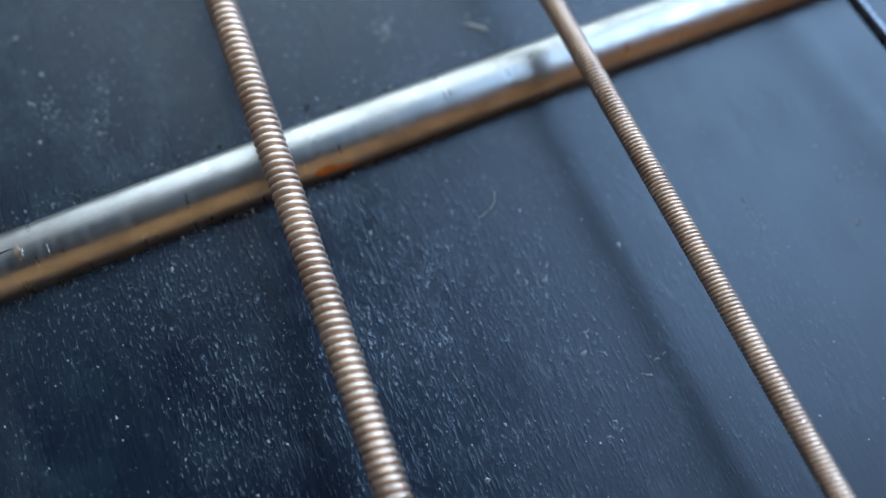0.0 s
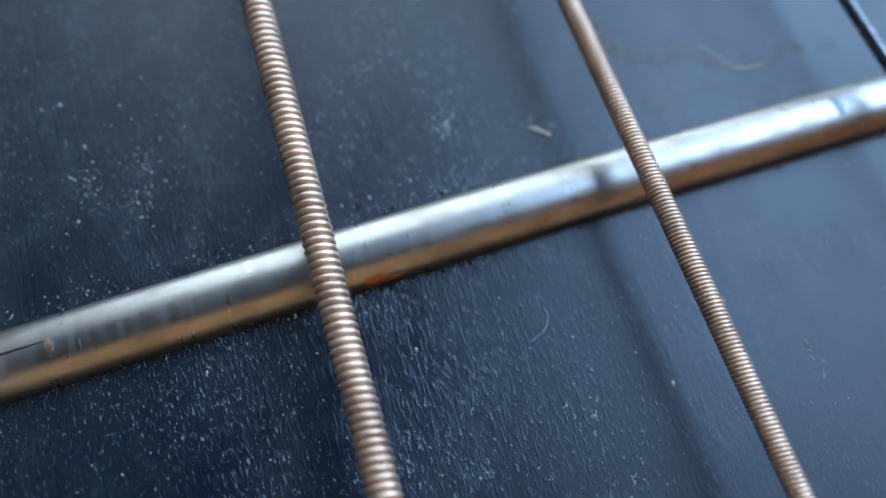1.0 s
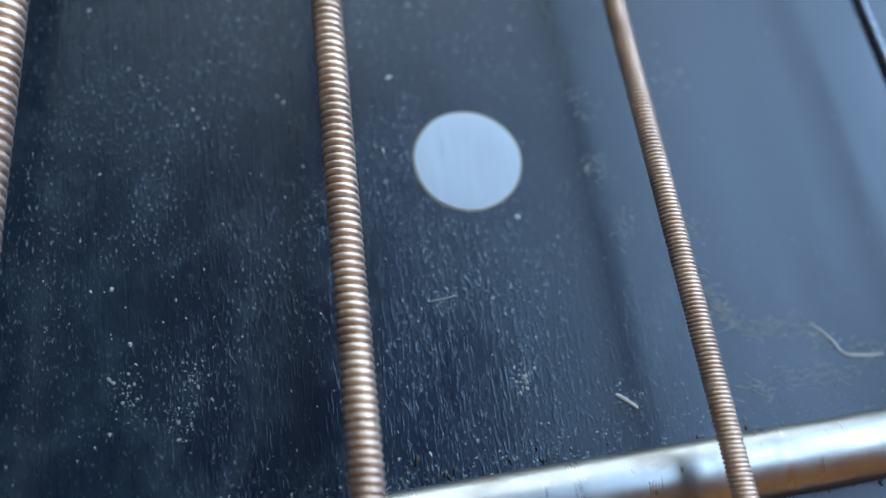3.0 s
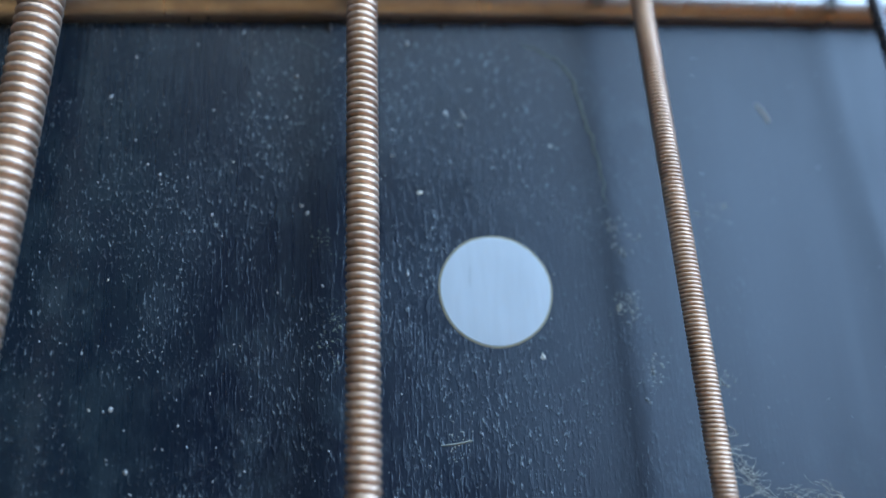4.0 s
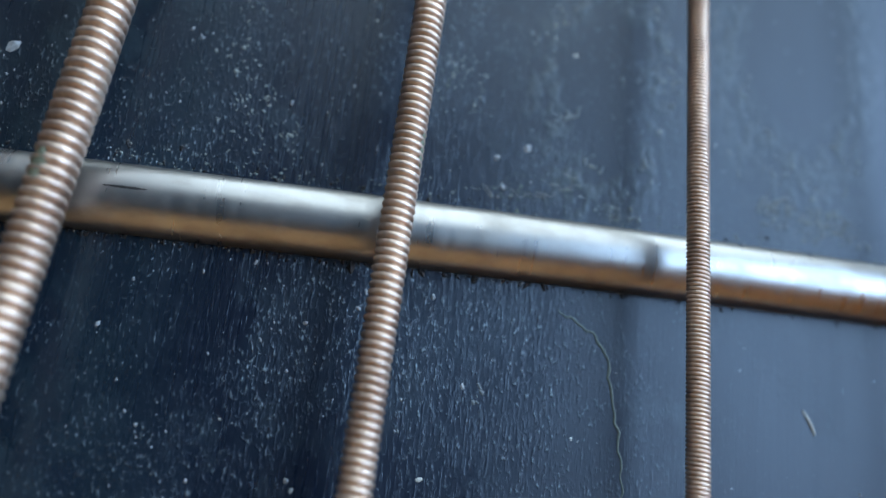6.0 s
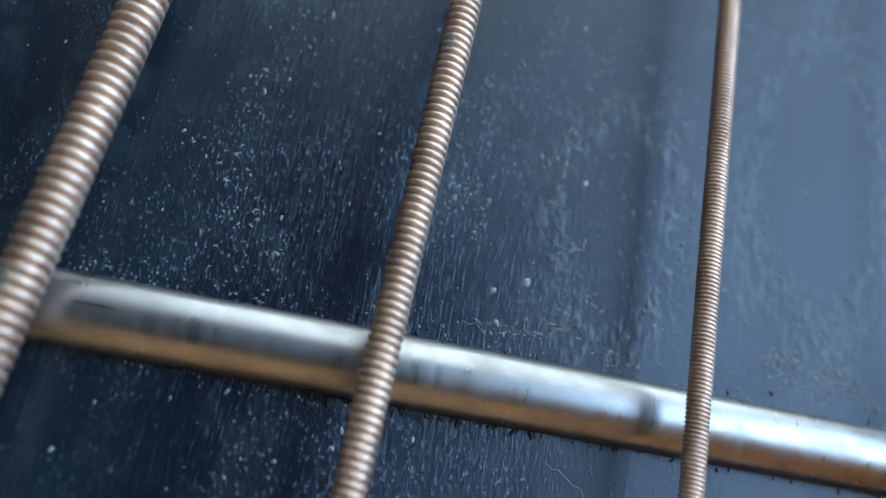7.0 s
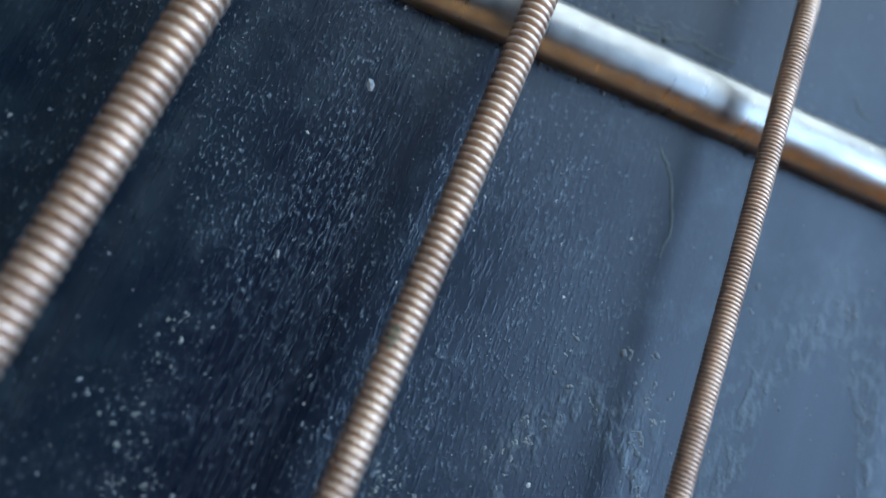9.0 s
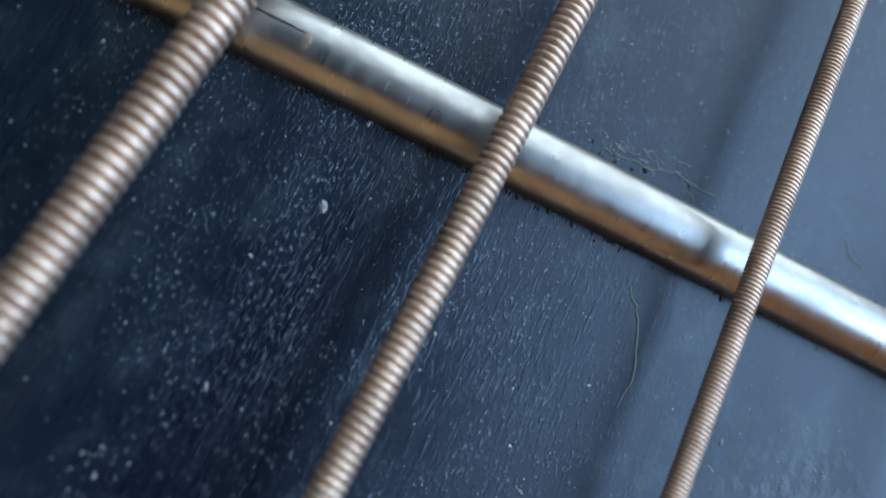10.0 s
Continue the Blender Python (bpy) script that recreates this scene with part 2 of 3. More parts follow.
def fretboard():
    cols = 61
    verts, n = [], 40
    ys = [Y0 + (Y1 - Y0) * i / n for i in range(n + 1)]
    for y in ys:
        w = half_width(y)
        for j in range(cols):
            x = -w + 2 * w * j / (cols - 1)
            drop = 0.25 if j in (0, cols - 1) else 0.0
            verts.append((x * MM, y * MM, (crown(x) - drop) * MM))
        verts.append((w * MM, y * MM, -6.0 * MM))
        verts.append((-w * MM, y * MM, -6.0 * MM))
    faces = grid_faces(n + 1, cols + 2, wrap=True)
    faces.append(tuple(range(cols + 2)))
    faces.append(tuple(reversed(range(n * (cols + 2), (n + 1) * (cols + 2)))))
    return mesh_object("fretboard", [LIFT @ Vector(v) for v in verts], [f[::-1] for f in faces], BOARD, neck, "worn black fretboard with dust and grime")


def neck_back():
    verts, n, cols = [], 12, 25
    for i in range(n + 1):
        y = Y0 + (Y1 - Y0) * i / n
        w = half_width(y)
        for j in range(cols):
            a = math.pi * j / (cols - 1)
            verts.append((w * math.cos(a) * MM, y * MM, -(6.05 + 18.4 * math.sin(a) ** 0.8) * MM))
    faces = grid_faces(n + 1, cols, wrap=True) + [tuple(range(cols)), tuple(reversed(range(n * cols, (n + 1) * cols)))]
    return mesh_object("neck_back", [LIFT @ Vector(v) for v in verts], faces, MAHOGANY, neck, "reddish stained wooden neck back")


board = fretboard()
neck_back()

# front edge at x = 0 and slant of each fret
FRETS = ((-32.62, 0.0485), (-10.85, 0.0485), (9.72, 0.0497), (29.15, 0.0510), (47.5, 0.0510), (64.8, 0.0510))
FRET_HALF, FRET_HIGH, FRET_POWER = 1.0, 0.86, 0.75


def fret(front, slant):
    """A half-round crown of wire that follows the board's curve, its ends filed down."""
    cols, n = 17, 90
    verts = []
    for i in range(n + 1):
        s = -1 + 2 * i / n
        x = s * (half_width(front) - 0.2)
        end = min(1.0, (1 - abs(s)) * 30 + 0.15)
        wob = 0.012 * noise.noise(Vector((x * 0.6, front, 3.0)))
        for j in range(cols):
            a = math.pi * j / (cols - 1)
            cy = FRET_HALF * math.cos(a)
            z = FRET_HIGH * end * math.sin(a) ** FRET_POWER + crown(x) - (0.03 if j in (0, cols - 1) else 0.0)
            verts.append((x * MM, (front + FRET_HALF + slant * x + cy + wob) * MM, z * MM))
    faces = grid_faces(n + 1, cols) + [tuple(range(cols)), tuple(reversed(range(n * cols, (n + 1) * cols)))]
    return mesh_object("fret", [LIFT @ Vector(v) for v in verts], faces, FRET, neck, "tarnished nickel fret wire with warm reflections")


frets = [fret(*f) for f in FRETS]


def disc(name, cx, cy, r, z0, z1, material, parent, label):
    verts, n = [], 64
    for rr, z in ((r, z0), (r, z1 - 0.003), (r - 0.02, z1), (r * 0.5, z1 + 0.002)):
        for i in range(n):
            a = 2 * math.pi * i / n
            wob = 1 + 0.004 * math.sin(3 * a + 1) + 0.003 * math.sin(7 * a)
            verts.append(((cx + rr * wob * math.cos(a)) * MM, (cy + rr * wob * math.sin(a)) * MM, z * MM))
    faces = grid_faces(4, n, wrap=True) + [tuple(range(3 * n, 4 * n))]
    return mesh_object(name, [LIFT @ Vector(v) for v in verts], faces, material, parent, label)


disc("glue_ring", -0.28, 0.63, 1.72, -0.2, 0.006, GLUE, board, "yellowed glue line round the inlay dot")
disc("inlay_dot", -0.28, 0.63, 1.66, -0.2, 0.014, PEARL, board, "round white inlay dot in the fretboard")

# name, x at y = 0, slope, height of the axis, radius, winding pitch
STRINGS = ((-13.77, 0.0765, 1.871, 0.63, 0.305), (-4.383, 0.0192, 1.955, 0.465, 0.227), (4.76, -0.0313, 2.20, 0.338, 0.120))
LABELS = ("thick bronze-wound guitar string over the frets", "bronze-wound guitar string of medium thickness", "thin bronze-wound guitar string over the frets")


def wound_string(x0, slope, z, r, pitch, label):
    """Round wire wound on a core as one tight helix."""
    seg, prof = 14, 7
    y_a, y_b = Y0 + 1, Y1 - 1
    n = int((y_b - y_a) / pitch) * seg
    tau = np.arange(n + 1) / seg
    u = np.linspace(-0.5, 0.5, prof) * pitch
    ang = tau[:, None] * 2 * np.pi
    rng = np.random.default_rng(int(r * 1000))
    uneven = np.interp(tau, np.arange(0, tau[-1] + 2), rng.normal(0, 0.012 * pitch, int(tau[-1]) + 2))
    rad = r - pitch / 2 + np.sqrt(np.maximum((pitch / 2) ** 2 - u[None, :] ** 2, 0)) * 1.0 + uneven[:, None]
    yy = y_a + pitch * tau[:, None] + u[None, :]
    xx = x0 + slope * yy + rad * np.cos(ang)
    zz = z + rad * np.sin(ang)
    verts = np.stack([xx, yy, zz], -1).reshape(-1, 3) * MM
    verts[:, 2] -= NECK_BOTTOM
    i, j = np.meshgrid(np.arange(n), np.arange(prof - 1), indexing="ij")
    a = (i * prof + j).ravel()
    faces = np.stack([a, a + prof, a + prof + 1, a + 1], -1)
    holder = new("string")
    holder.parent = neck
    tagged(holder, label)
    mesh_object("winding", verts.tolist(), faces.tolist(), BRONZE, holder)
    core_wire("core", x0, slope, z, r - pitch * 0.9, holder, STEEL)
    return holder


def core_wire(name, x0, slope, z, r, parent, material, label=""):
    verts, n, cols = [], 30, 20
    for k in range(n + 1):
        y = Y0 + (Y1 - Y0) * k / n
        for j in range(cols):
            a = 2 * math.pi * j / cols
            verts.append(((x0 + slope * y + r * math.cos(a)) * MM, y * MM, (z + r * math.sin(a)) * MM - NECK_BOTTOM))
    faces = grid_faces(n + 1, cols, wrap=True) + [tuple(range(cols)), tuple(reversed(range(n * cols, (n + 1) * cols)))]
    return mesh_object(name, verts, faces, material, parent, label)


strings = [wound_string(*spec, text) for spec, text in zip(STRINGS, LABELS)]
core_wire("string", 13.833, -0.0752, 1.604, 0.215, neck, STEEL, "plain steel treble string, dark and thin")


# ---- marks on the frets ----
def fret_patch(name, parent, front, slant, x0, x1, a0, a1, material, label, seed):
    """A thin ragged patch that lies on the crown of a fret, from x0 to x1 and between two angles round it."""
    rng = random.Random(seed)
    n, cols, verts = 14, 5, []
    for i in range(n + 1):
        s = i / n
        x = x0 + (x1 - x0) * s
        half = (a1 - a0) / 2 * (math.sin(math.pi * min(max(s, 0.02), 0.98)) ** 0.5) * rng.uniform(0.65, 1.1)
        mid = (a0 + a1) / 2 + (a1 - a0) * rng.uniform(-0.08, 0.08)
        for j in range(cols):
            a = radians(mid + half * (2 * j / (cols - 1) - 1))
            lift = 0.004 if j in (0, cols - 1) else 0.014
            y = front + FRET_HALF + slant * x - (FRET_HALF + lift) * math.cos(a)
            z = (FRET_HIGH + lift) * math.sin(a) ** FRET_POWER + crown(x)
            verts.append((x * MM, y * MM, z * MM - NECK_BOTTOM))
    return mesh_object(name, verts, [f[::-1] for f in grid_faces(n + 1, cols)], material, parent, label)


F0, F1, F2 = FRETS[1], FRETS[2], FRETS[3]
fret_patch("rust_spot", frets[1], *F0, -3.55, -2.75, 12, 36, RUST, "orange rust spot low on the fret", 1)
fret_patch("rust_spot", frets[1], *F0, -2.8, -2.35, 10, 22, RUST, "orange rust spot low on the fret", 2)
# narrow coppery-coloured patch on the crown, right of the thick string
fret_patch("coppery_spot", frets[1], *F0, -12.3, -12.08, 66, 100, COPPER, "coppery worn spot on the fret", 3)
fret_patch("scratch", frets[1], *F0, -15.0, -12.3, 92, 97, CRUMB, "dark scratch along the fret", 4)
fret_patch("nick", frets[1], *F0, 12.7, 13.05, 70, 118, NICK, "grey nick across the fret", 5)
fret_patch("scratch", frets[2], *F1, -12.0, -10.85, 92, 97, CRUMB, "dark scratch along the fret", 6)
fret_patch("nick", frets[2], *F1, 11.85, 12.15, 55, 105, NICK, "grey nick across the fret", 8)
fret_patch("scratch", frets[3], *F2, -11.5, -9.6, 92, 97, CRUMB, "dark scratch along the fret", 9)
fret_patch("coppery_spot", frets[3], *F2, -9.62, -9.4, 66, 98, COPPER, "coppery worn spot on the fret", 10)
for k in range(12):
    fr, rng = k % 3, random.Random(40 + k)
    x, low = rng.uniform(-13, 11), rng.uniform(40, 85)
    fret_patch("scratch", frets[1 + fr], *FRETS[1 + fr], x, x + rng.uniform(0.02, 0.04), low, low + rng.uniform(10, 30), BRIGHT if k % 2 else NICK, "fine scratch across the fret", 20 + k)


# ---- dust, crumbs, fibres and residue on the board ----
def flakes(name, spots, material, label, category):
    """Many small uneven chips, each a low faceted heap: x, y, half width, half length, height, turn."""
    rng = random.Random(len(spots))
    verts, faces = [], []
    for x, y, w, l, h, turn in spots:
        base, n = len(verts), 6
        c, s = math.cos(turn), math.sin(turn)
        z = crown(x)
        for i in range(n):
            a = 2 * math.pi * i / n
            k = rng.uniform(0.6, 1.2)
            px, py = w * k * math.cos(a), l * k * math.sin(a)
            verts.append(((x + px * c - py * s) * MM, (y + px * s + py * c) * MM, (z - 0.004) * MM))
        for i in range(3):
            a = 2 * math.pi * i / 3 + 0.4
            px, py = w * 0.45 * math.cos(a), l * 0.45 * math.sin(a)
            verts.append(((x + px * c - py * s) * MM, (y + px * s + py * c) * MM, (z + h * rng.uniform(0.6, 1.1)) * MM))
        t = base + n
        for i in range(n):
            j = (i + 1) % n
            faces.append((base + i, base + j, t + (j // 2) % 3))
            if (i // 2) % 3 != (j // 2) % 3:
                faces.append((base + i, t + (j // 2) % 3, t + (i // 2) % 3))
        faces.append((t, t + 1, t + 2))
    return tagged(mesh_object(name, verts, faces, material, smooth=False), label, category, kind="stuff")


def on_fret(x, y):
    return any(-0.05 < y - f - g * x < 2 * FRET_HALF + 0.05 for f, g in FRETS)


def on_dot(x, y):
    return math.hypot(x + 0.28, y - 0.63) < 1.8


def scattered(count, seed, size, tall):
    rng, out = random.Random(seed), []
    while len(out) < count:
        x, y = rng.uniform(-19, 19), rng.uniform(-24, 46)
        cloud = noise.noise(Vector((x * 0.35, y * 0.22, seed)))
        want = 0.11 + 0.85 / (1 + math.exp((x + 1.5) * 0.75)) * (0.35 + max(0.0, cloud + 0.25))
        if y > 10.5:
            want += 0.12
        if rng.random() > want or on_fret(x, y) or on_dot(x, y):
            continue
        w = size * rng.lognormvariate(0, 0.55)
        out.append((x, y, w, w * rng.uniform(0.9, 2.0), min(0.06, w * tall), rng.gauss(0, 0.3)))
    return out


flakes("dust_specks", scattered(3600, 3, 0.0150, 0.8), DUST, "pale dust specks scattered over the black fretboard", "dust")
flakes("dust_flakes", scattered(200, 5, 0.026, 0.5), DUST, "larger pale dust flakes on the black fretboard", "dust")


def along_frets(count, seed, size):
    rng, out = random.Random(seed), []
    for _ in range(count):
        f, g = rng.choice(FRETS[1:5])
        x = rng.uniform(-19, 18)
        if x > 1 and rng.random() < 0.85:
            continue
        front = rng.random() < 0.72
        w = size * rng.lognormvariate(0, 0.4)
        y = f + g * x - abs(rng.gauss(0, 0.07)) - 0.02 if front else f + g * x + 2 * FRET_HALF + abs(rng.gauss(0, 0.3))
        out.append((x, y, w, w * rng.uniform(1.0, 2.6), w * 0.9, rng.gauss(0, 0.4)))
    return out


flakes("grime_crumbs", along_frets(2400, 8, 0.036), CRUMB, "dark grime crumbs packed along the frets", "grime")
flakes("grime_bits", along_frets(700, 9, 0.019), DUST, "pale dust bits caught along the frets", "dust")


def near(points, count, seed, spread, size):
    rng, out = random.Random(seed), []
    for _ in range(count):
        x, y = rng.choice(points)
        w = size * rng.lognormvariate(0, 0.5)
        out.append((x + rng.gauss(0, spread), y + rng.gauss(0, spread * 1.3), w, w * rng.uniform(0.8, 1.8), w * 0.22, rng.uniform(0, 3.1)))
    return [o for o in out if not on_fret(o[0], o[1]) and not on_dot(o[0], o[1])]


flakes("dust_chips", near([(-10.29, -1.37), (-7.89, 4.55), (-11.46, -2.6), (0.98, -1.38), (2.75, -4.38), (-11.2, 0.95), (-9.2, 4.35), (-2.41, 3.72), (7.0, 8.12), (1.8, 5.34),
                          (-10.6, 14.05), (1.05, 17.45), (-5.35, 17.3), (-2.65, 20.85), (-8.15, 24.0), (-2.25, 23.05), (1.6, 25.2), (0.3, 22.7)], 36, 14, 0.02, 0.032), LINT, "single pale dust chips on the black fretboard", "dust")
flakes("green_residue", near([(1.05, 13.2), (1.1, 13.0), (-0.9, 12.5), (-0.3, 12.6), (-4.95, -0.2), (-5.05, -1.0), (-5.3, 2.2), (9.5, 13.3), (10.05, 13.5), (9.44, -7.2), (-2.9, 16.2)], 950, 12, 0.24, 0.016), GREEN, "greenish dried residue spots on the fretboard", "residue")
flakes("pale_smudges", near([(-10.6, -5.45), (-10.45, -5.9), (-8.8, -5.5), (-9.25, -6.6), (3.3, -7.2), (-1.6, -3.75), (4.36, -1.87), (3.86, 0.03), (0.35, -6.4), (3.6, 2.8), (3.8, 0.2), (4.3, -2.0), (6.5, -2.1), (6.9, 3.3)], 620, 13, 0.22, 0.022), GREEN2, "pale grey-green smudges of dirt on the fretboard", "residue")


def mounds(name, spots, material, label, category):
    """Many low rounded lumps of dried dirt: x, y, half width, half length, height, turn."""
    rng, verts, faces, n = random.Random(len(spots) + 1), [], [], 9
    for x, y, w, l, h, turn in spots:
        base = len(verts)
        c, s = math.cos(turn), math.sin(turn)
        wob = [rng.uniform(0.7, 1.25) for _ in range(n)]
        lean = rng.uniform(-0.25, 0.25)
        for r, z in ((1.0, -0.12), (0.8, 0.45), (0.45, 0.9)):
            for i in range(n):
                a = 2 * math.pi * i / n
                px, py = w * (r * wob[i] * math.cos(a) + lean * (1 - r)), l * r * wob[i] * math.sin(a)
                verts.append(((x + px * c - py * s) * MM, (y + px * s + py * c) * MM, (crown(x) + h * z) * MM))
        verts.append(((x + lean * w * c) * MM, (y + lean * w * s) * MM, (crown(x) + h) * MM))
        for r in range(2):
            for i in range(n):
                faces.append((base + r * n + i, base + r * n + (i + 1) % n, base + (r + 1) * n + (i + 1) % n, base + (r + 1) * n + i))
        for i in range(n):
            faces.append((base + 2 * n + i, base + 2 * n + (i + 1) % n, base + 3 * n))
    return tagged(mesh_object(name, verts, faces, material), label, category, kind="stuff")


def heaps(points, count, seed, spread, size):
    """Lumps gathered loosely round a few places, joined into short wavy crests."""
    rng, out = random.Random(seed), []
    while len(out) < count:
        x, y = rng.choice(points)
        x, y, turn = x + rng.gauss(0, spread), y + rng.gauss(0, spread * 1.2), rng.gauss(0, 0.9)
        for k in range(rng.randint(1, 5)):
            w = size * rng.lognormvariate(0, 0.45)
            if not on_fret(x, y) and not on_dot(x, y):
                out.append((x, y, w, w * rng.uniform(0.9, 1.8), w * rng.uniform(0.2, 0.4), turn))
            x, y, turn = x - 1.5 * w * math.sin(turn), y + 1.5 * w * math.cos(turn), turn + rng.gauss(0, 0.5)
    return out


OVAL_RIM = [(3.08, 22.0), (3.6, 21.1), (3.86, 20.5), (3.72, 19.4), (4.05, 18.6), (3.4, 17.2), (4.0, 16.8), (4.05, 15.8), (3.6, 14.1), (1.9, 20.4), (0.75, 21.2), (0.4, 18.6), (0.15, 17.9), (0.8, 15.1), (2.0, 13.8), (2.7, 12.35), (3.4, 12.8), (4.2, 17.1)]
TREBLE_RIM = [(10.2, 24.7), (10.6, 24.0), (10.4, 22.4), (10.7, 20.8), (11.1, 19.3), (10.4, 16.1), (9.0, 15.6), (7.85, 15.3), (7.4, 22.3), (7.3, 17.5), (6.55, 18.7), (6.2, 14.6), (6.9, 13.7), (9.0, 26.1), (5.4, 24.4), (8.4, 15.4), (11.0, 15.8)]
BEHIND_FRET = [(7.9, 13.35), (8.5, 13.75), (9.0, 13.3), (9.8, 13.3), (10.3, 13.5), (10.8, 12.95), (8.0, 13.4)]
BASS_HEAPS = [(-8.8, 13.2), (-8.8, 12.7), (-7.9, 12.8), (-7.4, 13.1), (-7.1, 12.5), (-9.2, 15.1), (-8.3, 14.0), (-9.3, 16.8), (-9.0, 18.0), (-8.9, 14.6), (-2.5, 16.3), (-2.9, 16.2), (-2.0, 15.0), (-2.8, 15.2), (-2.3, 15.9)]
mounds("dried_residue", heaps(OVAL_RIM, 240, 31, 0.30, 0.036) + heaps(TREBLE_RIM, 150, 32, 0.34, 0.036), RESIDUE, "dried dark residue rimming the finger-worn ovals", "residue")
mounds("dried_residue", heaps(BEHIND_FRET, 170, 33, 0.24, 0.036), RESIDUE, "lumpy dried residue behind the fret", "residue")
mounds("caked_dirt", heaps(BASS_HEAPS, 420, 34, 0.27, 0.0145), GREEN2, "caked grey-green dirt in low heaps on the fretboard", "dirt")
mounds("caked_dirt", heaps(OVAL_RIM, 150, 35, 0.22, 0.024) + heaps(BEHIND_FRET, 70, 36, 0.2, 0.026), GREEN2, "pale granular dirt rimming the finger-worn ovals", "dirt")
mounds("dried_residue", heaps([(8.57, -16.6), (11.8, -16.3), (11.7, -17.5), (12.9, -16.3), (3.5, -19.7), (2.3, -18.9), (1.8, -21.3), (1.3, -16.1)], 130, 37, 0.3, 0.03), RESIDUE, "thin flecks of dried residue on the fretboard", "residue")
mounds("dried_residue", heaps([(3.3, 2.8), (3.95, 2.4), (3.4, 2.2), (3.8, 0.1), (4.3, -2.0), (6.5, -2.1), (6.4, 3.1), (6.9, 3.3), (-1.2, 6.0), (-3.0, 4.9)], 110, 38, 0.25, 0.028), RESIDUE, "thin flecks of dried residue round the inlay dot", "residue")


def strand(name, points, r, material, label, category, flat=1.0):
    """A thin fibre through a few points, lying on the board."""
    pts, n, cols = [], 10, 6
    for i in range(len(points) - 1):
        p0 = points[max(i - 1, 0)]
        p1, p2 = points[i], points[i + 1]
        p3 = points[min(i + 2, len(points) - 1)]
        for k in range(n):
            t = k / n
            pts.append(tuple(0.5 * (2 * b + (c - a) * t + (2 * a - 5 * b + 4 * c - d) * t * t + (3 * b - a - 3 * c + d) * t ** 3) for a, b, c, d in zip(p0, p1, p2, p3)))
    pts.append(points[-1])
    verts = []
    for i, (x, y) in enumerate(pts):
        ax, ay = pts[max(i - 1, 0)]
        bx, by = pts[min(i + 1, len(pts) - 1)]
        ln = math.hypot(bx - ax, by - ay) or 1
        nx, ny = -(by - ay) / ln, (bx - ax) / ln
        taper = r * (0.35 + 0.65 * math.sin(math.pi * i / (len(pts) - 1)) ** 0.5) * (1 + 0.3 * noise.noise(Vector((x * 3, y * 3, 0))))
        for j in range(cols):
            a = 2 * math.pi * j / cols
            verts.append(((x + nx * taper * math.cos(a)) * MM, (y + ny * taper * math.cos(a)) * MM, (crown(x) + taper * flat * (0.6 + math.sin(a))) * MM))
    faces = grid_faces(len(pts), cols, wrap=True) + [tuple(range(cols)), tuple(reversed(range((len(pts) - 1) * cols, len(pts) * cols)))]
    return tagged(mesh_object(name, verts, faces, material), label, category)


strand("lint_fibre", [(0.64, -13.8), (1.13, -13.62), (1.39, -13.23), (1.35, -12.93)], 0.020, GREEN2, "curled grey lint fibre on the fretboard", "lint")
strand("lint_fibre", [(-2.13, -3.82), (-1.6, -3.77), (-1.28, -3.69)], 0.028, GREEN2, "short grey lint fibre on the fretboard", "lint")
strand("lint_fibre", [(9.63, -5.55), (10.07, -5.99), (10.46, -6.55), (11.19, -6.68), (11.79, -6.65)], 0.05, LINT, "matted grey-green lint strand beside a fret", "lint", 0.6)
strand("lint_fibre", [(2.95, -7.06), (3.25, -7.28), (3.54, -7.54)], 0.07, LINT, "thick grey-green lint tuft on the fretboard", "lint", 0.6)
strand("lint_fibre", [(9.1, 7.2), (9.35, 6.85), (9.5, 6.5)], 0.05, LINT, "short grey-green lint tuft on the fretboard", "lint", 0.6)


def crest(points, seed, label):
    """A wavy low edge of dried residue along a line."""
    rng = random.Random(seed)
    line = []
    for (ax, ay), (bx, by) in zip(points, points[1:]):
        for k in range(4):
            t = k / 4
            line.append((ax + (bx - ax) * t + rng.gauss(0, 0.045), ay + (by - ay) * t + rng.gauss(0, 0.03)))
    return strand("residue_edge", line + [points[-1]], 0.036, GREEN, label, "residue", 0.3)


crest([(1.1, 9.0), (1.56, 8.87), (2.28, 8.43), (2.75, 7.78), (2.94, 6.76), (3.14, 5.76), (3.33, 4.78), (3.44, 3.5)], 1, "wavy edge of dried residue near the inlay dot")
crest([(-0.97, 31.5), (-0.22, 31.55), (0.85, 31.75), (1.56, 31.95), (2.41, 31.9), (3.12, 32.05)], 2, "wavy edge of dried residue behind the fret")
crest([(1.6, 28.2), (2.0, 27.7), (2.48, 26.9), (2.7, 26.0), (2.63, 25.0)], 3, "wavy edge of dried residue before the fret")
crest([(7.3, 33.0), (7.6, 32.6), (8.3, 32.3)], 4, "short edge of dried residue behind the fret")


flakes("dirt_behind_frets", [(x, f + g * x + 2 * FRET_HALF + abs(random.Random(int(x * 977) + n).gauss(0.1, 0.45)), w, w * 1.6, w * 0.7, x)
                             for n, (f, g) in enumerate(FRETS[1:4]) for x, w in zip(np.random.default_rng(n).uniform(-16, 14, 330).tolist(), (0.016 + 0.03 * np.random.default_rng(n + 9).random(330) ** 2).tolist())],
       GREEN2, "grey-green dirt gathered behind the frets", "dirt")


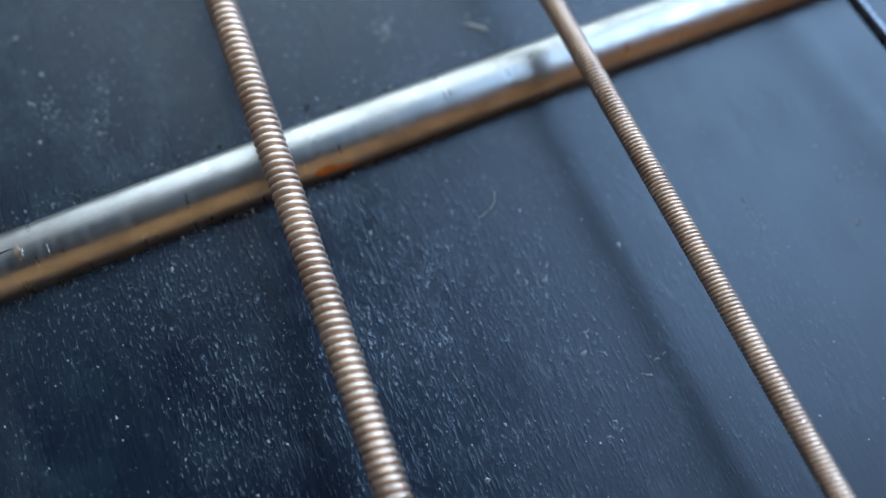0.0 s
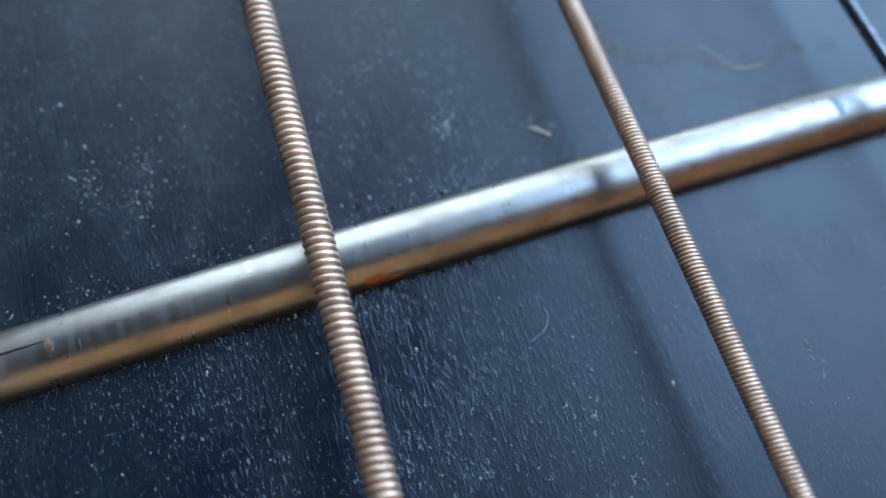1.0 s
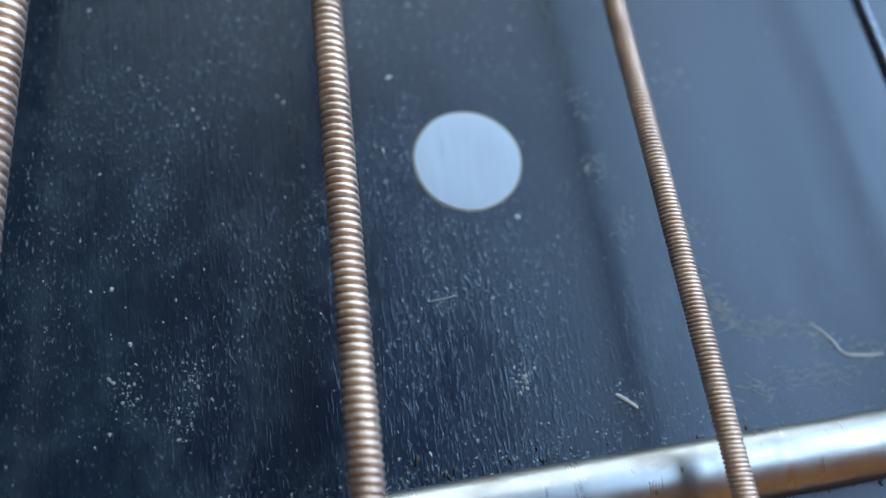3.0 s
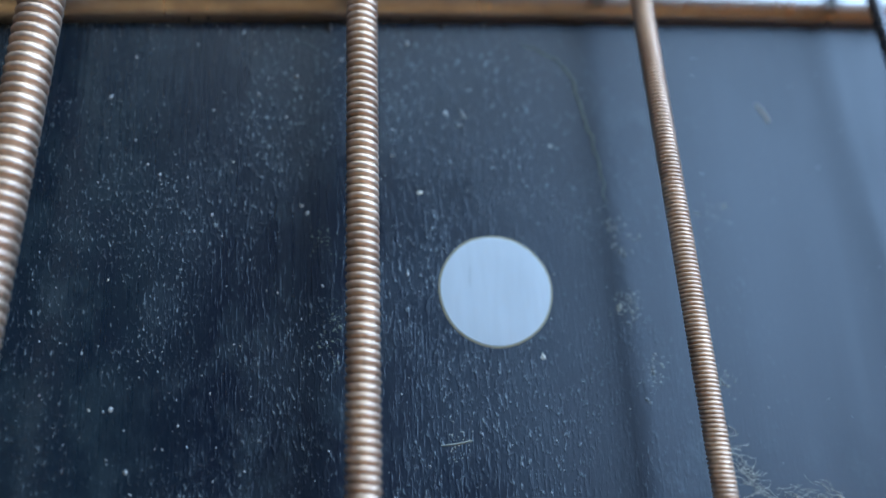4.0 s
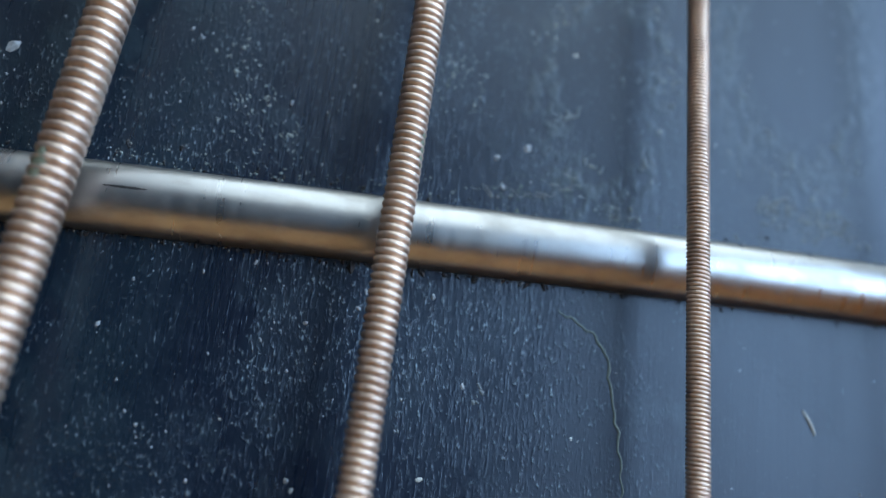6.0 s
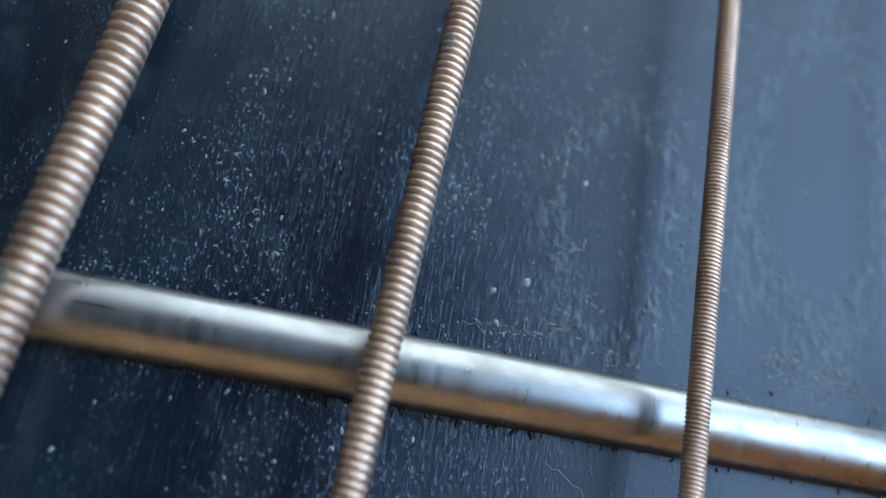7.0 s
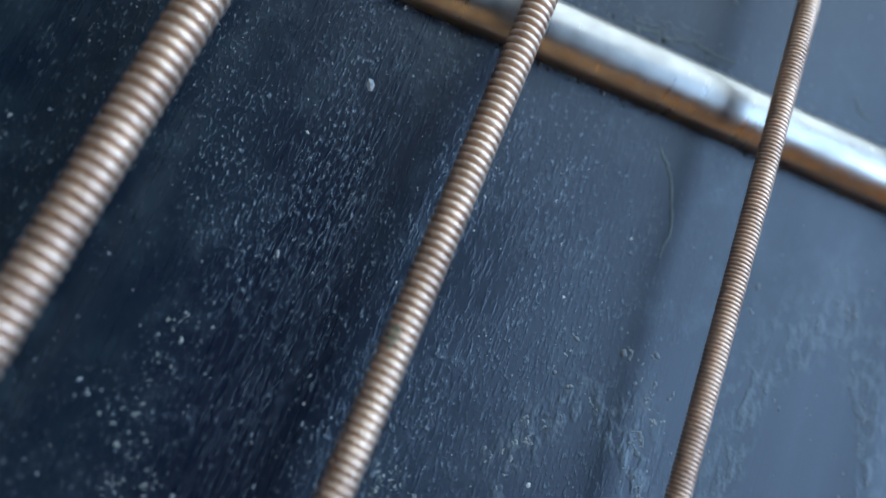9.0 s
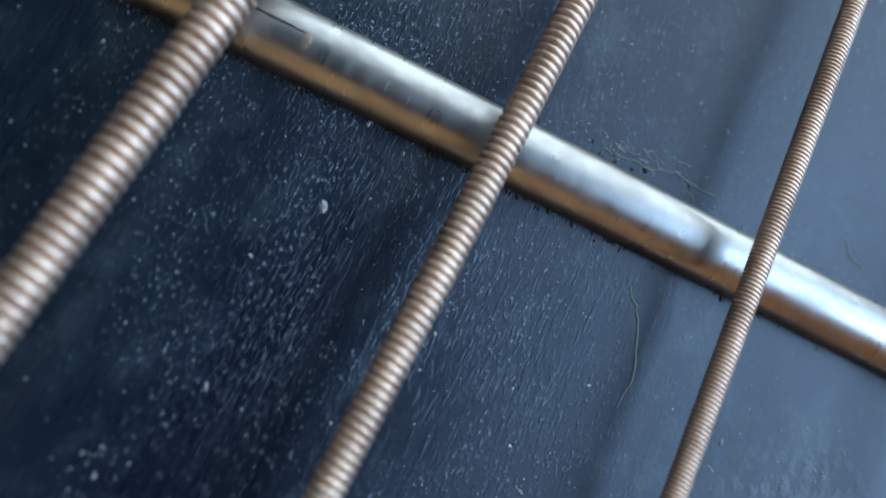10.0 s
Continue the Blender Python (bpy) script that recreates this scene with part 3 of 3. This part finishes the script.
def lint_web(name, path, count, spread, seed, label):
    """A thin web of short crossing fibres strewn along a line on the board."""
    rng, verts, faces = random.Random(seed), [], []
    for _ in range(count):
        k = rng.uniform(0, len(path) - 1.001)
        i, t = int(k), k - int(k)
        x = path[i][0] * (1 - t) + path[i + 1][0] * t + rng.gauss(0, spread)
        y = path[i][1] * (1 - t) + path[i + 1][1] * t + rng.gauss(0, spread)
        turn, bend, ln, r = rng.uniform(-0.9, 0.5), rng.uniform(-1.2, 1.2), rng.uniform(0.15, 0.6), rng.uniform(0.004, 0.009)
        base, n = len(verts), 7
        for j in range(n):
            u = j / (n - 1) - 0.5
            a = turn + bend * u
            px, py = x + ln * u * math.cos(a), y + ln * u * math.sin(a)
            for q in range(3):
                b = 2 * math.pi * q / 3
                verts.append(((px - math.sin(a) * r * math.cos(b)) * MM, (py + math.cos(a) * r * math.cos(b)) * MM, (crown(px) + 0.012 + r * math.sin(b) + 0.02 * (0.25 - u * u)) * MM))
        for j in range(n - 1):
            for q in range(3):
                faces.append((base + 3 * j + q, base + 3 * j + (q + 1) % 3, base + 3 * j + 3 + (q + 1) % 3, base + 3 * j + 3 + q))
    return tagged(mesh_object(name, verts, faces, LINT), label, "lint", kind="stuff")


lint_web("lint_web", [(6.17, -3.67), (6.69, -4.51), (7.02, -5.31), (8.06, -5.64), (9.1, -5.45), (10.28, -6.4), (11.6, -6.66), (12.62, -6.1), (14.5, -6.4)], 190, 0.2, 71, "greyish fuzz of lint beside the fret")
lint_web("lint_web", [(6.98, -7.34), (7.98, -7.11), (9.15, -7.0), (10.5, -7.3)], 50, 0.2, 72, "greyish fuzz of lint beside the fret")
lint_web("lint_web", [(-1.2, 31.8), (0.2, 31.8), (1.3, 32.1), (2.4, 31.8)], 26, 0.22, 73, "greyish fuzz of lint behind the fret")
lint_web("lint_web", [(8.2, 13.2), (9.4, 13.5), (10.8, 13.3)], 24, 0.3, 75, "greyish fuzz of lint behind the fret")
lint_web("lint_web", [(-1.4, 12.4), (0.2, 12.5), (1.5, 13.0)], 20, 0.22, 76, "greyish fuzz of lint behind the fret")


def tarnish(string, x0, slope, z, r, y, half, a0, a1):
    """A ragged green skin on the flank of a wound string."""
    rng, n, cols, verts = random.Random(5), 16, 7, []
    for i in range(n + 1):
        s = i / n * 2 - 1
        yy = y + s * half
        for j in range(cols):
            k = (j / (cols - 1) * 2 - 1) * math.sqrt(max(0.05, 1 - s * s)) * rng.uniform(0.75, 1.0)
            a = radians((a0 + a1) / 2 + (a1 - a0) / 2 * k)
            rr = r + (0.004 if j not in (0, cols - 1) else -0.02)
            verts.append(((x0 + slope * yy + rr * math.cos(a)) * MM, yy * MM, (z + rr * math.sin(a)) * MM - NECK_BOTTOM))
    return mesh_object("tarnish_spot", verts, grid_faces(n + 1, cols), VERDIGRIS, string, "dull green tarnish on the string")


tarnish(strings[1], *STRINGS[1][:3], 0.445, 19.4, 0.32, 95, 150)
tarnish(strings[1], *STRINGS[1][:3], 0.440, 12.3, 0.55, 12, 48)
tarnish(strings[0], *STRINGS[0][:3], 0.605, 9.9, 0.45, 95, 150)


def string_speck(x, y, z, size):
    bm = bmesh.new()
    bmesh.ops.create_icosphere(bm, subdivisions=1, radius=size * MM)
    rng = random.Random(int(y * 100))
    for v in bm.verts:
        v.co = v.co * rng.uniform(0.7, 1.25) + Vector((x * MM, y * MM, z * MM - NECK_BOTTOM))
    return part("dust_speck", bm, DUST, strings[2], "pale dust speck stuck to the string", smooth=False)


string_speck(4.86, -12.2, 2.36, 0.05)
string_speck(5.22, -20.5, 2.46, 0.045)
string_speck(5.26, -11.9, 2.44, 0.035)
